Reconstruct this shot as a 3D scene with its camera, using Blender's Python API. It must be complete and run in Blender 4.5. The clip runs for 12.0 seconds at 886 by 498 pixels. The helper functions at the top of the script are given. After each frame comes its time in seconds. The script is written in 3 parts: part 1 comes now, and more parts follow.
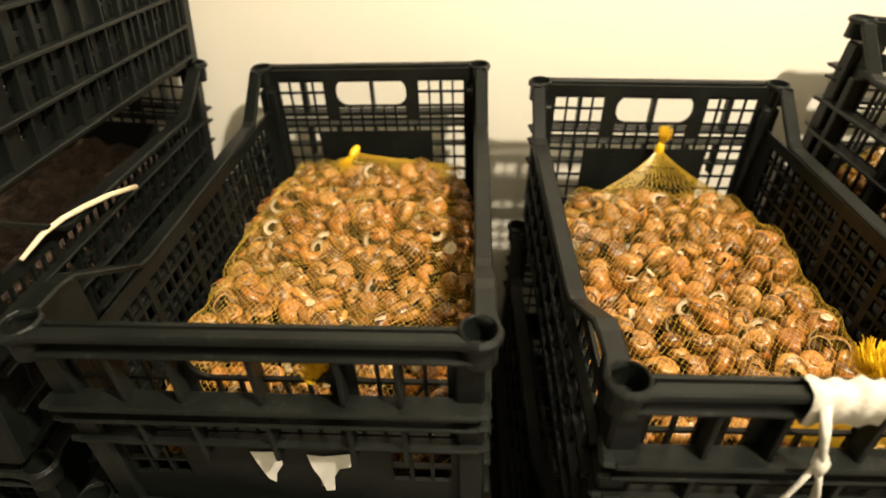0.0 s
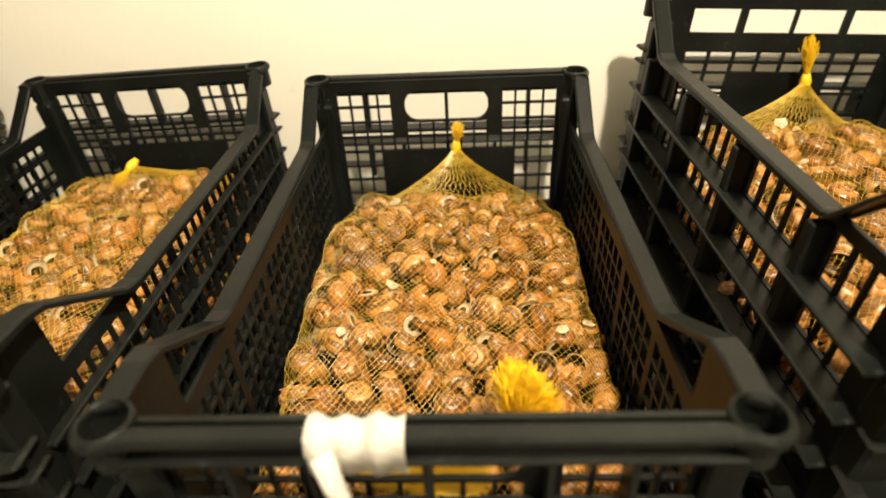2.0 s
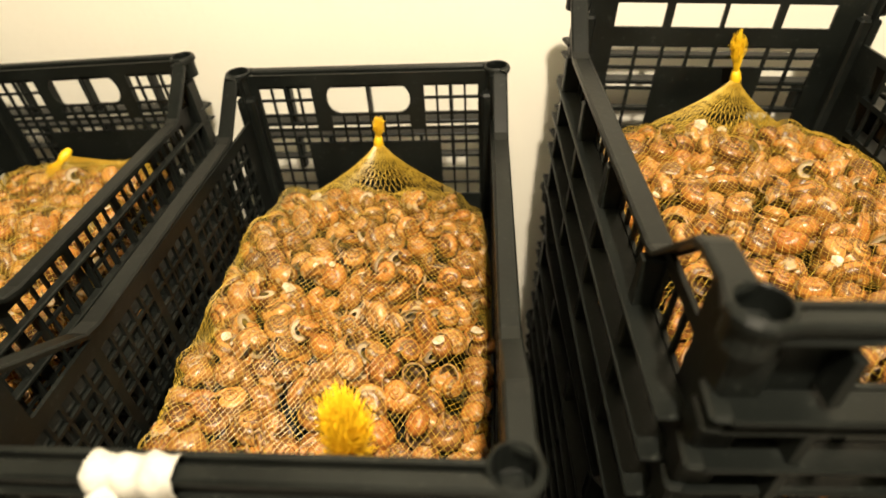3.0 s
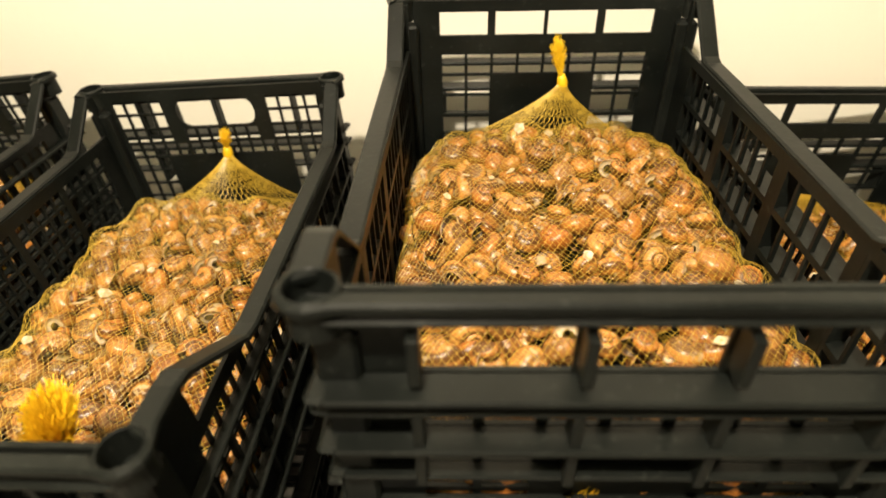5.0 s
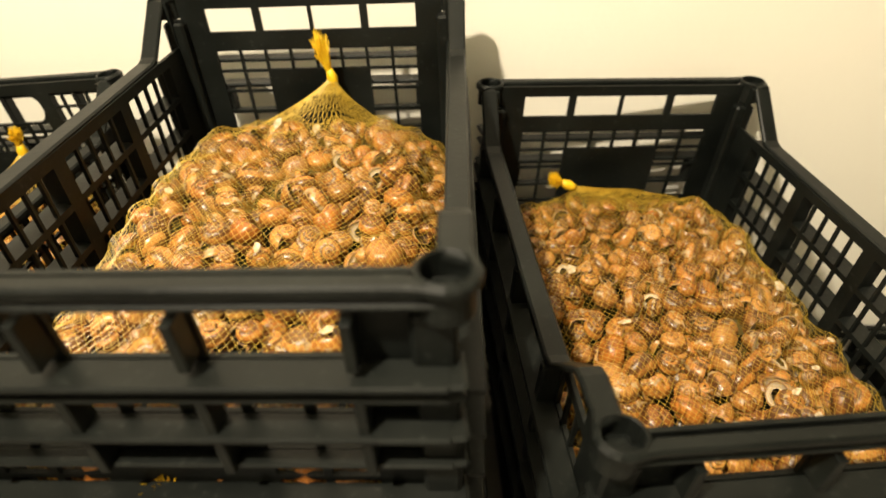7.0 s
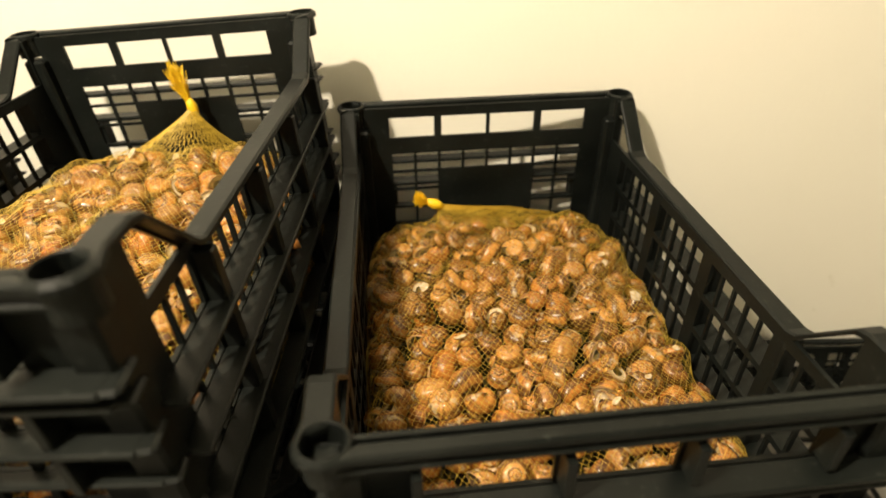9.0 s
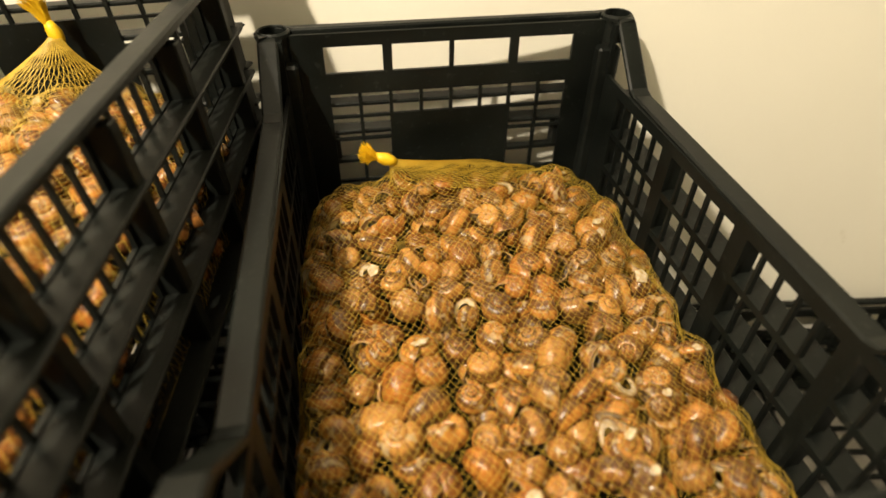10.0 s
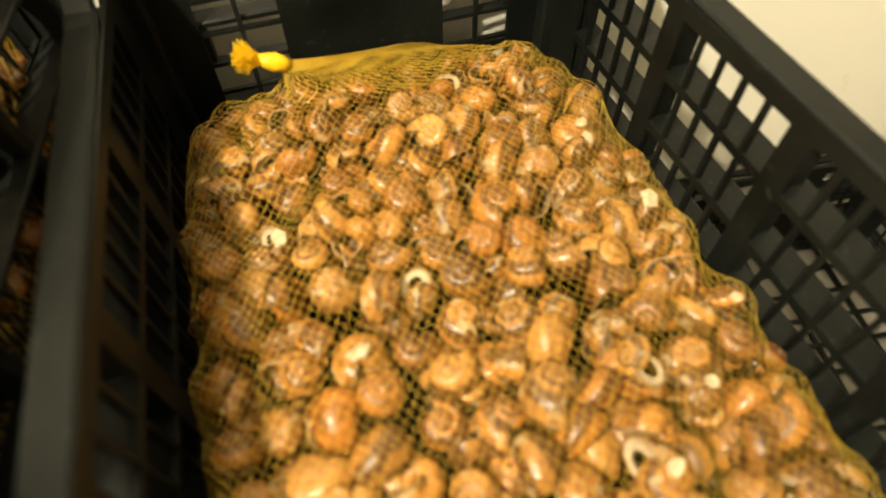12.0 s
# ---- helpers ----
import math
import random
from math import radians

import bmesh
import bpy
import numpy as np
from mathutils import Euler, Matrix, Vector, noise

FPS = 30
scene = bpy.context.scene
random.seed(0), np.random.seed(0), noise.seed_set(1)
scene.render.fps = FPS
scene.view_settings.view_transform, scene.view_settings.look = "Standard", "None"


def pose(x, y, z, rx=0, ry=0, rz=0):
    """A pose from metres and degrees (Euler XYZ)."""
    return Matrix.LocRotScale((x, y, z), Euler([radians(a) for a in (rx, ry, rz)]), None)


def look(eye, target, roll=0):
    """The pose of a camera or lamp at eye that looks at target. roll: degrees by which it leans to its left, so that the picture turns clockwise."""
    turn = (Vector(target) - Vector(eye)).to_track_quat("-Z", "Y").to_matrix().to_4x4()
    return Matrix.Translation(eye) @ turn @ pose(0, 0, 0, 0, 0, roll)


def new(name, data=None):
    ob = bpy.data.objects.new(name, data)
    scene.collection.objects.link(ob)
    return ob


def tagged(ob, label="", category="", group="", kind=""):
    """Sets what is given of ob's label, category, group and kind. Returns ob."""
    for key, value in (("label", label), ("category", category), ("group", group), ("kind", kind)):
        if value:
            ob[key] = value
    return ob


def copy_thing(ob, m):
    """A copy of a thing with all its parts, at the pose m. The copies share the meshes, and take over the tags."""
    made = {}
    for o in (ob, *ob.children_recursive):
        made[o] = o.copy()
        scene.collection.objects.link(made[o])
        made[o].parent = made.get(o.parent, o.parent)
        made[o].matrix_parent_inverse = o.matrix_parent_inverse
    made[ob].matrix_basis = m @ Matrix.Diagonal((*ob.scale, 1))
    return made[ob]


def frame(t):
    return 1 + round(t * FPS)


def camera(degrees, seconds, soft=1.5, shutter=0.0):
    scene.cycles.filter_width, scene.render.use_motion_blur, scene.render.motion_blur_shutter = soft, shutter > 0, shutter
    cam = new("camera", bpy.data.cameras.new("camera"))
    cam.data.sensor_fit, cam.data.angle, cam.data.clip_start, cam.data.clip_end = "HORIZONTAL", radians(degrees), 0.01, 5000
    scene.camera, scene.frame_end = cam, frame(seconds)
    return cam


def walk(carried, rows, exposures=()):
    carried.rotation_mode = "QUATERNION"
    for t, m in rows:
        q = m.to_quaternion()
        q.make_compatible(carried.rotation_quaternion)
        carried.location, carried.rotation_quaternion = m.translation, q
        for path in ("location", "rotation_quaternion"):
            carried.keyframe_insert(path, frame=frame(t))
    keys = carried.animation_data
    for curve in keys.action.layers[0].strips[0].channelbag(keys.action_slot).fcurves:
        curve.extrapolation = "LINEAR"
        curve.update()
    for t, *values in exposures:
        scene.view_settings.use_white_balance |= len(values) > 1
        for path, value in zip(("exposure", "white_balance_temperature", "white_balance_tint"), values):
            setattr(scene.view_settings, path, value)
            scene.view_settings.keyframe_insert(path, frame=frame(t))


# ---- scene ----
cam = camera(74.4, 12.0, soft=1.6)
PATH = [
    (0, (-0.3216, -0.5655, 1.0383), (-0.2877, 1.0636, -0.1214), 3.93),
    (0.5, (-0.2117, -0.5809, 1.0362), (-0.2500, 1.0434, -0.1301), 2.91),
    (1, (-0.1095, -0.5694, 1.0324), (-0.1877, 1.0691, -0.1118), 2.05),
    (1.5, (-0.0258, -0.5630, 1.0340), (-0.1291, 1.0784, -0.1040), 0.91),
    (2, (0.0159, -0.4983, 1.0071), (-0.0217, 1.1525, -0.1214), 0.29),
    (2.5, (0.0999, -0.4640, 1.0488), (0.0204, 1.1060, -0.1877), 0.14),
    (2.7, (0.1251, -0.4598, 1.0545), (0.0333, 1.0988, -0.1955), 0.03),
    (4.3, (0.3235, -0.5229, 1.0454), (0.0907, 1.0783, -0.1303), -1.19),
    (4.5, (0.3584, -0.5232, 1.0457), (0.1102, 1.0803, -0.1235), -0.69),
    (5, (0.3974, -0.4714, 1.0493), (0.2334, 1.1165, -0.1555), -2.55),
    (5.5, (0.5445, -0.4370, 1.0294), (0.2607, 1.1413, -0.1658), -2.31),
    (6, (0.5853, -0.4599, 1.0438), (0.3704, 1.1110, -0.1753), -3.41),
    (6.5, (0.6466, -0.4538, 1.0369), (0.4326, 1.1342, -0.1598), -4.22),
    (7, (0.7196, -0.4526, 1.0324), (0.5162, 1.1302, -0.1732), -3.76),
    (7.2, (0.7454, -0.4538, 1.0292), (0.5397, 1.1340, -0.1694), -3.88),
    (8.8, (0.9116, -0.4591, 0.9948), (0.6588, 1.2023, -0.0896), -6.56),
    (9, (0.9143, -0.4421, 0.9919), (0.6776, 1.2157, -0.1015), -6.45),
    (9.5, (0.9137, -0.3634, 0.9611), (0.7094, 1.2444, -0.2108), -7.04),
    (10, (0.9088, -0.2894, 0.9266), (0.7769, 1.2509, -0.3422), -5.73),
    (10.5, (0.9032, -0.2288, 0.8967), (0.7991, 1.2297, -0.4665), -6.37),
    (11, (0.8972, -0.2008, 0.8790), (0.8467, 1.1844, -0.5592), -6.14),
    (11.5, (0.8934, -0.1597, 0.8686), (0.9016, 1.1460, -0.6396), -6.47),
    (12, (0.9127, -0.1266, 0.8608), (0.9061, 1.0554, -0.7394), -9.59),
]
walk(cam, [(t, look(eye, target, roll)) for t, eye, target, roll in PATH], [(0, 0.0, 6500, 10), (9, 0.0, 6500, 9), (11, 0.08, 6600, 7), (12, 0.40, 6750, 4)])

# ---- world and lamp ----
cam.data.dof.use_dof = True
cam.data.dof.focus_distance = 0.60
cam.data.dof.aperture_fstop = 3.3
world = bpy.data.worlds.new("room_dark")
scene.world = world
world.use_nodes = True
world.node_tree.nodes["Background"].inputs[0].default_value = (1.0, 0.85, 0.62, 1)
world.node_tree.nodes["Background"].inputs[1].default_value = 0.005
# one bare bulb over the aisle, behind the camera
bulb = bpy.data.lights.new("bulb", "POINT")
bulb.energy, bulb.shadow_soft_size, bulb.color = 214.0, 0.035, (1.0, 0.855, 0.66)
new("bulb", bulb).location = (0.26, -0.78, 2.06)


# ---- materials ----
class Nodes:
    """A short hand for node trees."""

    def __init__(self, name):
        self.mat = bpy.data.materials.new(name)
        self.mat.use_nodes = True
        self.tree = self.mat.node_tree
        self.bsdf = self.tree.nodes["Principled BSDF"]

    def add(self, kind, values=None, **props):
        n = self.tree.nodes.new(kind)
        for key, value in props.items():
            setattr(n, key, value)
        for key, value in (values or {}).items():
            if isinstance(value, bpy.types.NodeSocket):
                self.tree.links.new(value, n.inputs[key])
            else:
                n.inputs[key].default_value = value
        return n

    def ramp(self, fac, stops):
        n = self.tree.nodes.new("ShaderNodeValToRGB")
        while len(n.color_ramp.elements) < len(stops):
            n.color_ramp.elements.new(0.5)
        for e, (p, c) in zip(n.color_ramp.elements, stops):
            e.position, e.color = p, (*c, 1) if len(c) == 3 else c
        self.tree.links.new(fac, n.inputs[0])
        return n.outputs[0]

    def noise(self, scale, detail=4, vector=None, rough=0.5):
        n = self.add("ShaderNodeTexNoise", {"Scale": scale, "Detail": detail, "Roughness": rough})
        if vector is not None:
            self.tree.links.new(vector, n.inputs["Vector"])
        return n.outputs[0]

    def mix(self, fac, a, b, blend="MIX"):
        n = self.tree.nodes.new("ShaderNodeMix")
        n.data_type, n.blend_type = "RGBA", blend
        for i, v in ((0, fac), (6, a), (7, b)):
            if isinstance(v, bpy.types.NodeSocket):
                self.tree.links.new(v, n.inputs[i])
            else:
                n.inputs[i].default_value = v if i == 0 else ((*v, 1) if len(v) == 3 else v)
        return n.outputs[2]

    def maths(self, op, a, b=0.0):
        n = self.tree.nodes.new("ShaderNodeMath")
        n.operation = op
        for i, v in ((0, a), (1, b)):
            if isinstance(v, bpy.types.NodeSocket):
                self.tree.links.new(v, n.inputs[i])
            else:
                n.inputs[i].default_value = v
        return n.outputs[0]

    def done(self, color=None, rough=None, bump=None, strength=0.3, distance=0.002, **inputs):
        for key, v in (("Base Color", color), ("Roughness", rough)):
            if isinstance(v, bpy.types.NodeSocket):
                self.tree.links.new(v, self.bsdf.inputs[key])
            elif v is not None:
                self.bsdf.inputs[key].default_value = (*v, 1) if key == "Base Color" else v
        if bump is not None:
            b = self.add("ShaderNodeBump", {"Height": bump, "Strength": strength, "Distance": distance})
            self.tree.links.new(b.outputs[0], self.bsdf.inputs["Normal"])
        for key, v in inputs.items():
            self.bsdf.inputs[key.replace("_", " ")].default_value = v
        return self.mat


def object_coords(n):
    return n.add("ShaderNodeTexCoord").outputs["Object"]


def make_plastic():
    n = Nodes("black_plastic")
    oc = object_coords(n)
    big, fine = n.noise(9, 5, oc), n.noise(160, 3, oc)
    dust = n.ramp(big, [(0.35, (0.0034, 0.0044, 0.0039)), (0.75, (0.0110, 0.0128, 0.0110))])
    speck = n.ramp(fine, [(0.62, (0, 0, 0)), (0.80, (0.018, 0.0195, 0.0170))])
    rough = n.ramp(big, [(0.3, (0.32, 0.32, 0.32)), (0.7, (0.50, 0.50, 0.50))])
    return n.done(n.mix(1.0, dust, speck, "ADD"), rough, fine, 0.25, 0.0006, Specular_IOR_Level=0.17)


def make_wall(name, a, b):
    n = Nodes(name)
    oc = object_coords(n)
    stretch = n.add("ShaderNodeMapping", {"Vector": oc, "Scale": (3.0, 3.0, 60.0)})
    brush = n.noise(4.0, 6, stretch.outputs[0], 0.6)
    blot = n.noise(2.2, 5, oc)
    lump = n.noise(38, 3, oc)
    scuff = n.ramp(n.noise(11, 8, oc, 0.7), [(0.66, (1, 1, 1)), (0.76, (0.80, 0.78, 0.70))])
    col = n.mix(1.0, n.ramp(blot, [(0.3, a), (0.7, b)]), scuff, "MULTIPLY")
    both = n.maths("ADD", n.maths("MULTIPLY", brush, 0.5), lump)
    return n.done(col, 0.55, both, 0.25, 0.003)


def make_shell():
    n = Nodes("snail_shell")
    uv = n.add("ShaderNodeTexCoord").outputs["UV"]
    info = n.add("ShaderNodeObjectInfo").outputs["Random"]
    isle = n.add("ShaderNodeNewGeometry").outputs["Random Per Island"]
    rnd = n.maths("FRACT", n.maths("ADD", info, isle))
    rnd2 = n.maths("FRACT", n.maths("MULTIPLY", rnd, 7.31))
    rnd3 = n.maths("FRACT", n.maths("MULTIPLY", rnd, 23.7))
    shift = n.add("ShaderNodeCombineXYZ", {"X": n.maths("MULTIPLY", rnd, 37.0), "Y": n.maths("MULTIPLY", rnd2, 11.0), "Z": rnd3}).outputs[0]
    moved = n.add("ShaderNodeVectorMath", {0: uv, 1: shift}, operation="ADD").outputs[0]
    sep = n.add("ShaderNodeSeparateXYZ", {0: uv})
    growth = n.noise(1.0, 5, n.add("ShaderNodeMapping", {"Vector": moved, "Scale": (42.0, 2.2, 1.0)}).outputs[0], 0.65)
    patch = n.noise(1.0, 4, n.add("ShaderNodeMapping", {"Vector": moved, "Scale": (9.0, 5.0, 1.0)}).outputs[0], 0.6)
    wave = n.add("ShaderNodeMath", {0: n.maths("ADD", n.maths("MULTIPLY", sep.outputs[1], 25.13), n.maths("MULTIPLY", rnd3, 6.28))}, operation="SINE").outputs[0]
    band = n.maths("MULTIPLY", n.maths("ADD", n.maths("MULTIPLY", wave, 0.5), 0.42), n.maths("ADD", n.maths("MULTIPLY", rnd2, 0.95), 0.28))
    broken = n.maths("MULTIPLY", band, n.maths("ADD", n.maths("MULTIPLY", patch, 1.5), -0.05))
    tone = n.ramp(rnd, [(0.0, (0.29, 0.085, 0.012)), (0.18, (0.42, 0.165, 0.030)), (0.34, (0.15, 0.040, 0.007)), (0.50, (0.50, 0.235, 0.055)), (0.64, (0.23, 0.105, 0.030)), (0.80, (0.11, 0.033, 0.008)), (1.0, (0.40, 0.130, 0.018))])
    pale = n.mix(n.maths("MULTIPLY", growth, n.maths("ADD", n.maths("MULTIPLY", rnd3, 0.65), 0.22)), tone, (0.64, 0.31, 0.075))
    lines = n.mix(n.ramp(growth, [(0.36, (0.55, 0.55, 0.55)), (0.52, (0, 0, 0))]), pale, (0.060, 0.020, 0.006))
    col = n.mix(n.ramp(broken, [(0.15, (0, 0, 0)), (0.36, (0.74, 0.74, 0.74))]), lines, (0.034, 0.013, 0.006))
    worn = n.ramp(n.maths("ADD", patch, n.maths("MULTIPLY", rnd3, 0.12)), [(0.66, (0, 0, 0)), (0.74, (0.8, 0.8, 0.8))])
    col = n.mix(worn, col, (0.46, 0.35, 0.20))
    rough = n.ramp(patch, [(0.3, (0.14, 0.14, 0.14)), (0.7, (0.34, 0.34, 0.34))])
    return n.done(col, rough, growth, 0.5, 0.0012)


def make_simple(name, a, b, scale, rough, bump=0.3, distance=0.001, **inputs):
    n = Nodes(name)
    oc = object_coords(n)
    k = n.noise(scale, 5, oc)
    return n.done(n.ramp(k, [(0.3, a), (0.7, b)]), rough, n.noise(scale * 4, 3, oc), bump, distance, **inputs)


PLASTIC = make_plastic()
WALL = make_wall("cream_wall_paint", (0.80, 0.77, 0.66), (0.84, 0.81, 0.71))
# wall paint for the unseen sides, its tone darkened to set the fill light
ROOM = make_wall("low_bounce_wall", (0.34, 0.335, 0.28), (0.40, 0.39, 0.33))
FLOOR = make_simple("concrete_floor", (0.16, 0.15, 0.13), (0.26, 0.24, 0.21), 6, 0.7, 0.5, 0.004)
SHELL = make_shell()
LIP = make_simple("shell_lip", (0.20, 0.095, 0.034), (0.38, 0.235, 0.105), 130, 0.4)
CAP = make_simple("dried_membrane", (0.40, 0.29, 0.16), (0.66, 0.57, 0.42), 160, 0.6)
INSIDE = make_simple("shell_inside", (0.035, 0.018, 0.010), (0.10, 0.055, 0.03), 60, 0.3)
NET = make_simple("yellow_net", (0.39, 0.25, 0.024), (0.55, 0.38, 0.055), 40, 0.35)
TAIL = make_simple("yellow_twine", (0.70, 0.42, 0.008), (0.84, 0.56, 0.016), 30, 0.45)
CLOTH = make_simple("white_cloth", (0.42, 0.40, 0.34), (0.62, 0.60, 0.54), 60, 0.85, 0.7, 0.002)
PAPER = make_simple("torn_label_paper", (0.60, 0.59, 0.55), (0.78, 0.77, 0.73), 50, 0.8)
STRAW = make_simple("pale_straw", (0.62, 0.50, 0.32), (0.80, 0.70, 0.50), 80, 0.6)
LITTER = make_simple("dark_litter", (0.016, 0.010, 0.007), (0.07, 0.04, 0.022), 40, 0.7, 0.9, 0.01)


# ---- mesh tools ----
def mesh_of(name, verts, faces, mats, smooth=False, index=None):
    me = bpy.data.meshes.new(name)
    me.from_pydata([tuple(v) for v in verts], [], [tuple(f) for f in faces])
    for m in mats:
        me.materials.append(m)
    if smooth:
        me.polygons.foreach_set("use_smooth", [True] * len(me.polygons))
    if index is not None:
        me.polygons.foreach_set("material_index", index)
    me.update()
    return me


def put_part(name, me, parent, m=None, label=""):
    ob = new(name, me)
    ob.parent = parent
    if m is not None:
        ob.matrix_basis = m
    if label:
        tagged(ob, label)
    return ob


def part(name, bm, material, parent, label="", smooth=False):
    me = bpy.data.meshes.new(name)
    bm.to_mesh(me)
    bm.free()
    me.materials.append(material)
    if smooth:
        me.polygons.foreach_set("use_smooth", [True] * len(me.polygons))
    return put_part(name, me, parent, None, label)


def block(bm, x0, x1, y0, y1, z0, z1, bevel=0.0):
    r = bmesh.ops.create_cube(bm, size=1, matrix=Matrix.LocRotScale(((x0 + x1) / 2, (y0 + y1) / 2, (z0 + z1) / 2), None, (abs(x1 - x0), abs(y1 - y0), abs(z1 - z0))))
    if bevel:
        edges = list({e for v in r["verts"] for e in v.link_edges})
        bmesh.ops.bevel(bm, geom=edges, offset=bevel, segments=1, affect="EDGES")


def block_mesh(name, x, y, z, bevel, material):
    bm = bmesh.new()
    block(bm, -x / 2, x / 2, -y / 2, y / 2, -z / 2, z / 2, bevel)
    me = bpy.data.meshes.new(name)
    bm.to_mesh(me)
    bm.free()
    me.materials.append(material)
    return me


def sheet(name, size, openings, thick, material, rounds=()):
    """A pierced sheet in its own u, w plane (u along x, w along z), thick along y. openings: u0, u1, w0, w1."""
    us = sorted({round(v, 5) for v in (size[0], size[1], *[o[0] for o in openings], *[o[1] for o in openings]) if size[0] <= v <= size[1]})
    ws = sorted({round(v, 5) for v in (size[2], size[3], *[o[2] for o in openings], *[o[3] for o in openings]) if size[2] <= v <= size[3]})
    nu, nw = len(us) - 1, len(ws) - 1
    solid = [[True] * nw for _ in range(nu)]
    for i in range(nu):
        cu = (us[i] + us[i + 1]) / 2
        for j in range(nw):
            cw = (ws[j] + ws[j + 1]) / 2
            solid[i][j] = not any(o[0] < cu < o[1] and o[2] < cw < o[3] for o in openings)
    verts, faces, ids = [], [], {}

    def vert(i, j, s):
        if (i, j, s) not in ids:
            ids[i, j, s] = len(verts)
            verts.append((us[i], s * thick / 2, ws[j]))
        return ids[i, j, s]

    for i in range(nu):
        for j in range(nw):
            if not solid[i][j]:
                continue
            q = [(i, j), (i + 1, j), (i + 1, j + 1), (i, j + 1)]
            faces.append([vert(*p, -1) for p in q])
            faces.append([vert(*p, 1) for p in reversed(q)])
            for (di, dj), a, b in (((0, -1), q[0], q[1]), ((1, 0), q[1], q[2]), ((0, 1), q[2], q[3]), ((-1, 0), q[3], q[0])):
                k, l = i + di, j + dj
                if not (0 <= k < nu and 0 <= l < nw and solid[k][l]):
                    faces.append([vert(*b, -1), vert(*a, -1), vert(*a, 1), vert(*b, 1)])
    for u, w, su, sw, r in rounds:
        # fills the corner (u, w) of an opening that lies towards su, sw with a concave round
        pts = [(u, w)] + [(u + su * r * (1 - math.sin(a)), w + sw * r * (1 - math.cos(a))) for a in [k * math.pi / 2 / 7 for k in range(8)]]
        b = len(verts)
        for s in (-1, 1):
            verts += [(p[0], s * thick / 2, p[1]) for p in pts]
        m = len(pts)
        for k in range(1, m - 1):
            faces.append([b, b + k, b + k + 1])
            faces.append([b + m, b + m + k + 1, b + m + k])
            faces.append([b + k, b + k + 1, b + m + k + 1, b + m + k])
    me = mesh_of(name, verts, faces, [material])
    if rounds:
        bm = bmesh.new()
        bm.from_mesh(me)
        bmesh.ops.remove_doubles(bm, verts=bm.verts, dist=0.00002)
        bm.to_mesh(me)
        bm.free()
    return me


def tubes(p, q, radius, sides=3):
    """Thin prisms from the points p to the points q: vertices and faces."""
    p, q = np.asarray(p, float), np.asarray(q, float)
    d = q - p
    d /= np.maximum(np.linalg.norm(d, axis=1, keepdims=True), 1e-9)
    ref = np.where(np.abs(d[:, 2:3]) > 0.8, np.array([[1.0, 0, 0]]), np.array([[0, 0, 1.0]]))
    a = np.cross(d, ref)
    a /= np.maximum(np.linalg.norm(a, axis=1, keepdims=True), 1e-9)
    b = np.cross(d, a)
    rings = []
    for k in range(sides):
        off = radius * (math.cos(2 * math.pi * k / sides) * a + math.sin(2 * math.pi * k / sides) * b)
        rings += [p + off, q + off]
    v = np.stack(rings, 1).reshape(-1, 3)
    base = np.arange(len(p))[:, None] * 2 * sides
    f = [np.concatenate([base + 2 * k, base + 2 * k + 1, base + (2 * k + 3) % (2 * sides), base + (2 * k + 2) % (2 * sides)], 1) for k in range(sides)]
    return v, np.concatenate(f, 0)


def swept(points, radii, sides=8, flat=1.0, caps=True):
    """A round rod through points: vertices and faces."""
    pts = [Vector(p) for p in points]
    verts, faces = [], []
    up = Vector((0, 0, 1))
    for i, p in enumerate(pts):
        t = (pts[min(i + 1, len(pts) - 1)] - pts[max(i - 1, 0)]).normalized()
        s = t.cross(up)
        s = s.normalized() if s.length > 1e-4 else Vector((1, 0, 0))
        n = s.cross(t)
        for k in range(sides):
            a = 2 * math.pi * k / sides
            verts.append(p + radii[i] * (math.cos(a) * s + flat * math.sin(a) * n))
    for i in range(len(pts) - 1):
        for k in range(sides):
            l = (k + 1) % sides
            faces.append([i * sides + k, i * sides + l, (i + 1) * sides + l, (i + 1) * sides + k])
    if caps:
        faces.append(list(range(sides))[::-1])
        faces.append([(len(pts) - 1) * sides + k for k in range(sides)])
    return verts, faces


# ---- the room ----
def slab(name, x0, x1, y0, y1, z0, z1, mat, label, category):
    bm = bmesh.new()
    block(bm, x0, x1, y0, y1, z0, z1)
    ob = part(name, bm, mat, None)
    return tagged(ob, label, category, kind="structure")


WALL_Y = 0.445
slab("wall_north", -2.2, 3.0, WALL_Y, WALL_Y + 0.12, -0.12, 2.5, WALL, "cream painted plaster wall behind the stacked crates", "wall")
# the other walls and the ceiling are unseen, added to bounce a little light
slab("wall_south", -2.2, 3.0, -2.72, -2.6, -0.12, 2.5, ROOM, "unseen wall added behind the aisle, darkened to limit bounce light", "wall")
slab("wall_west", -2.32, -2.2, -2.72, WALL_Y + 0.12, -0.12, 2.5, ROOM, "unseen side wall added to close the room, darkened to limit bounce light", "wall")
slab("wall_east", 3.0, 3.12, -2.72, WALL_Y + 0.12, -0.12, 2.5, ROOM, "unseen side wall added to close the room, darkened to limit bounce light", "wall")
slab("floor", -2.2, 3.0, -2.6, WALL_Y, -0.12, 0.0, FLOOR, "grey concrete floor under the crate stacks", "floor")
slab("ceiling", -2.32, 3.12, -2.72, WALL_Y + 0.12, 2.5, 2.6, ROOM, "unseen added ceiling, darkened to limit bounce light", "ceiling")


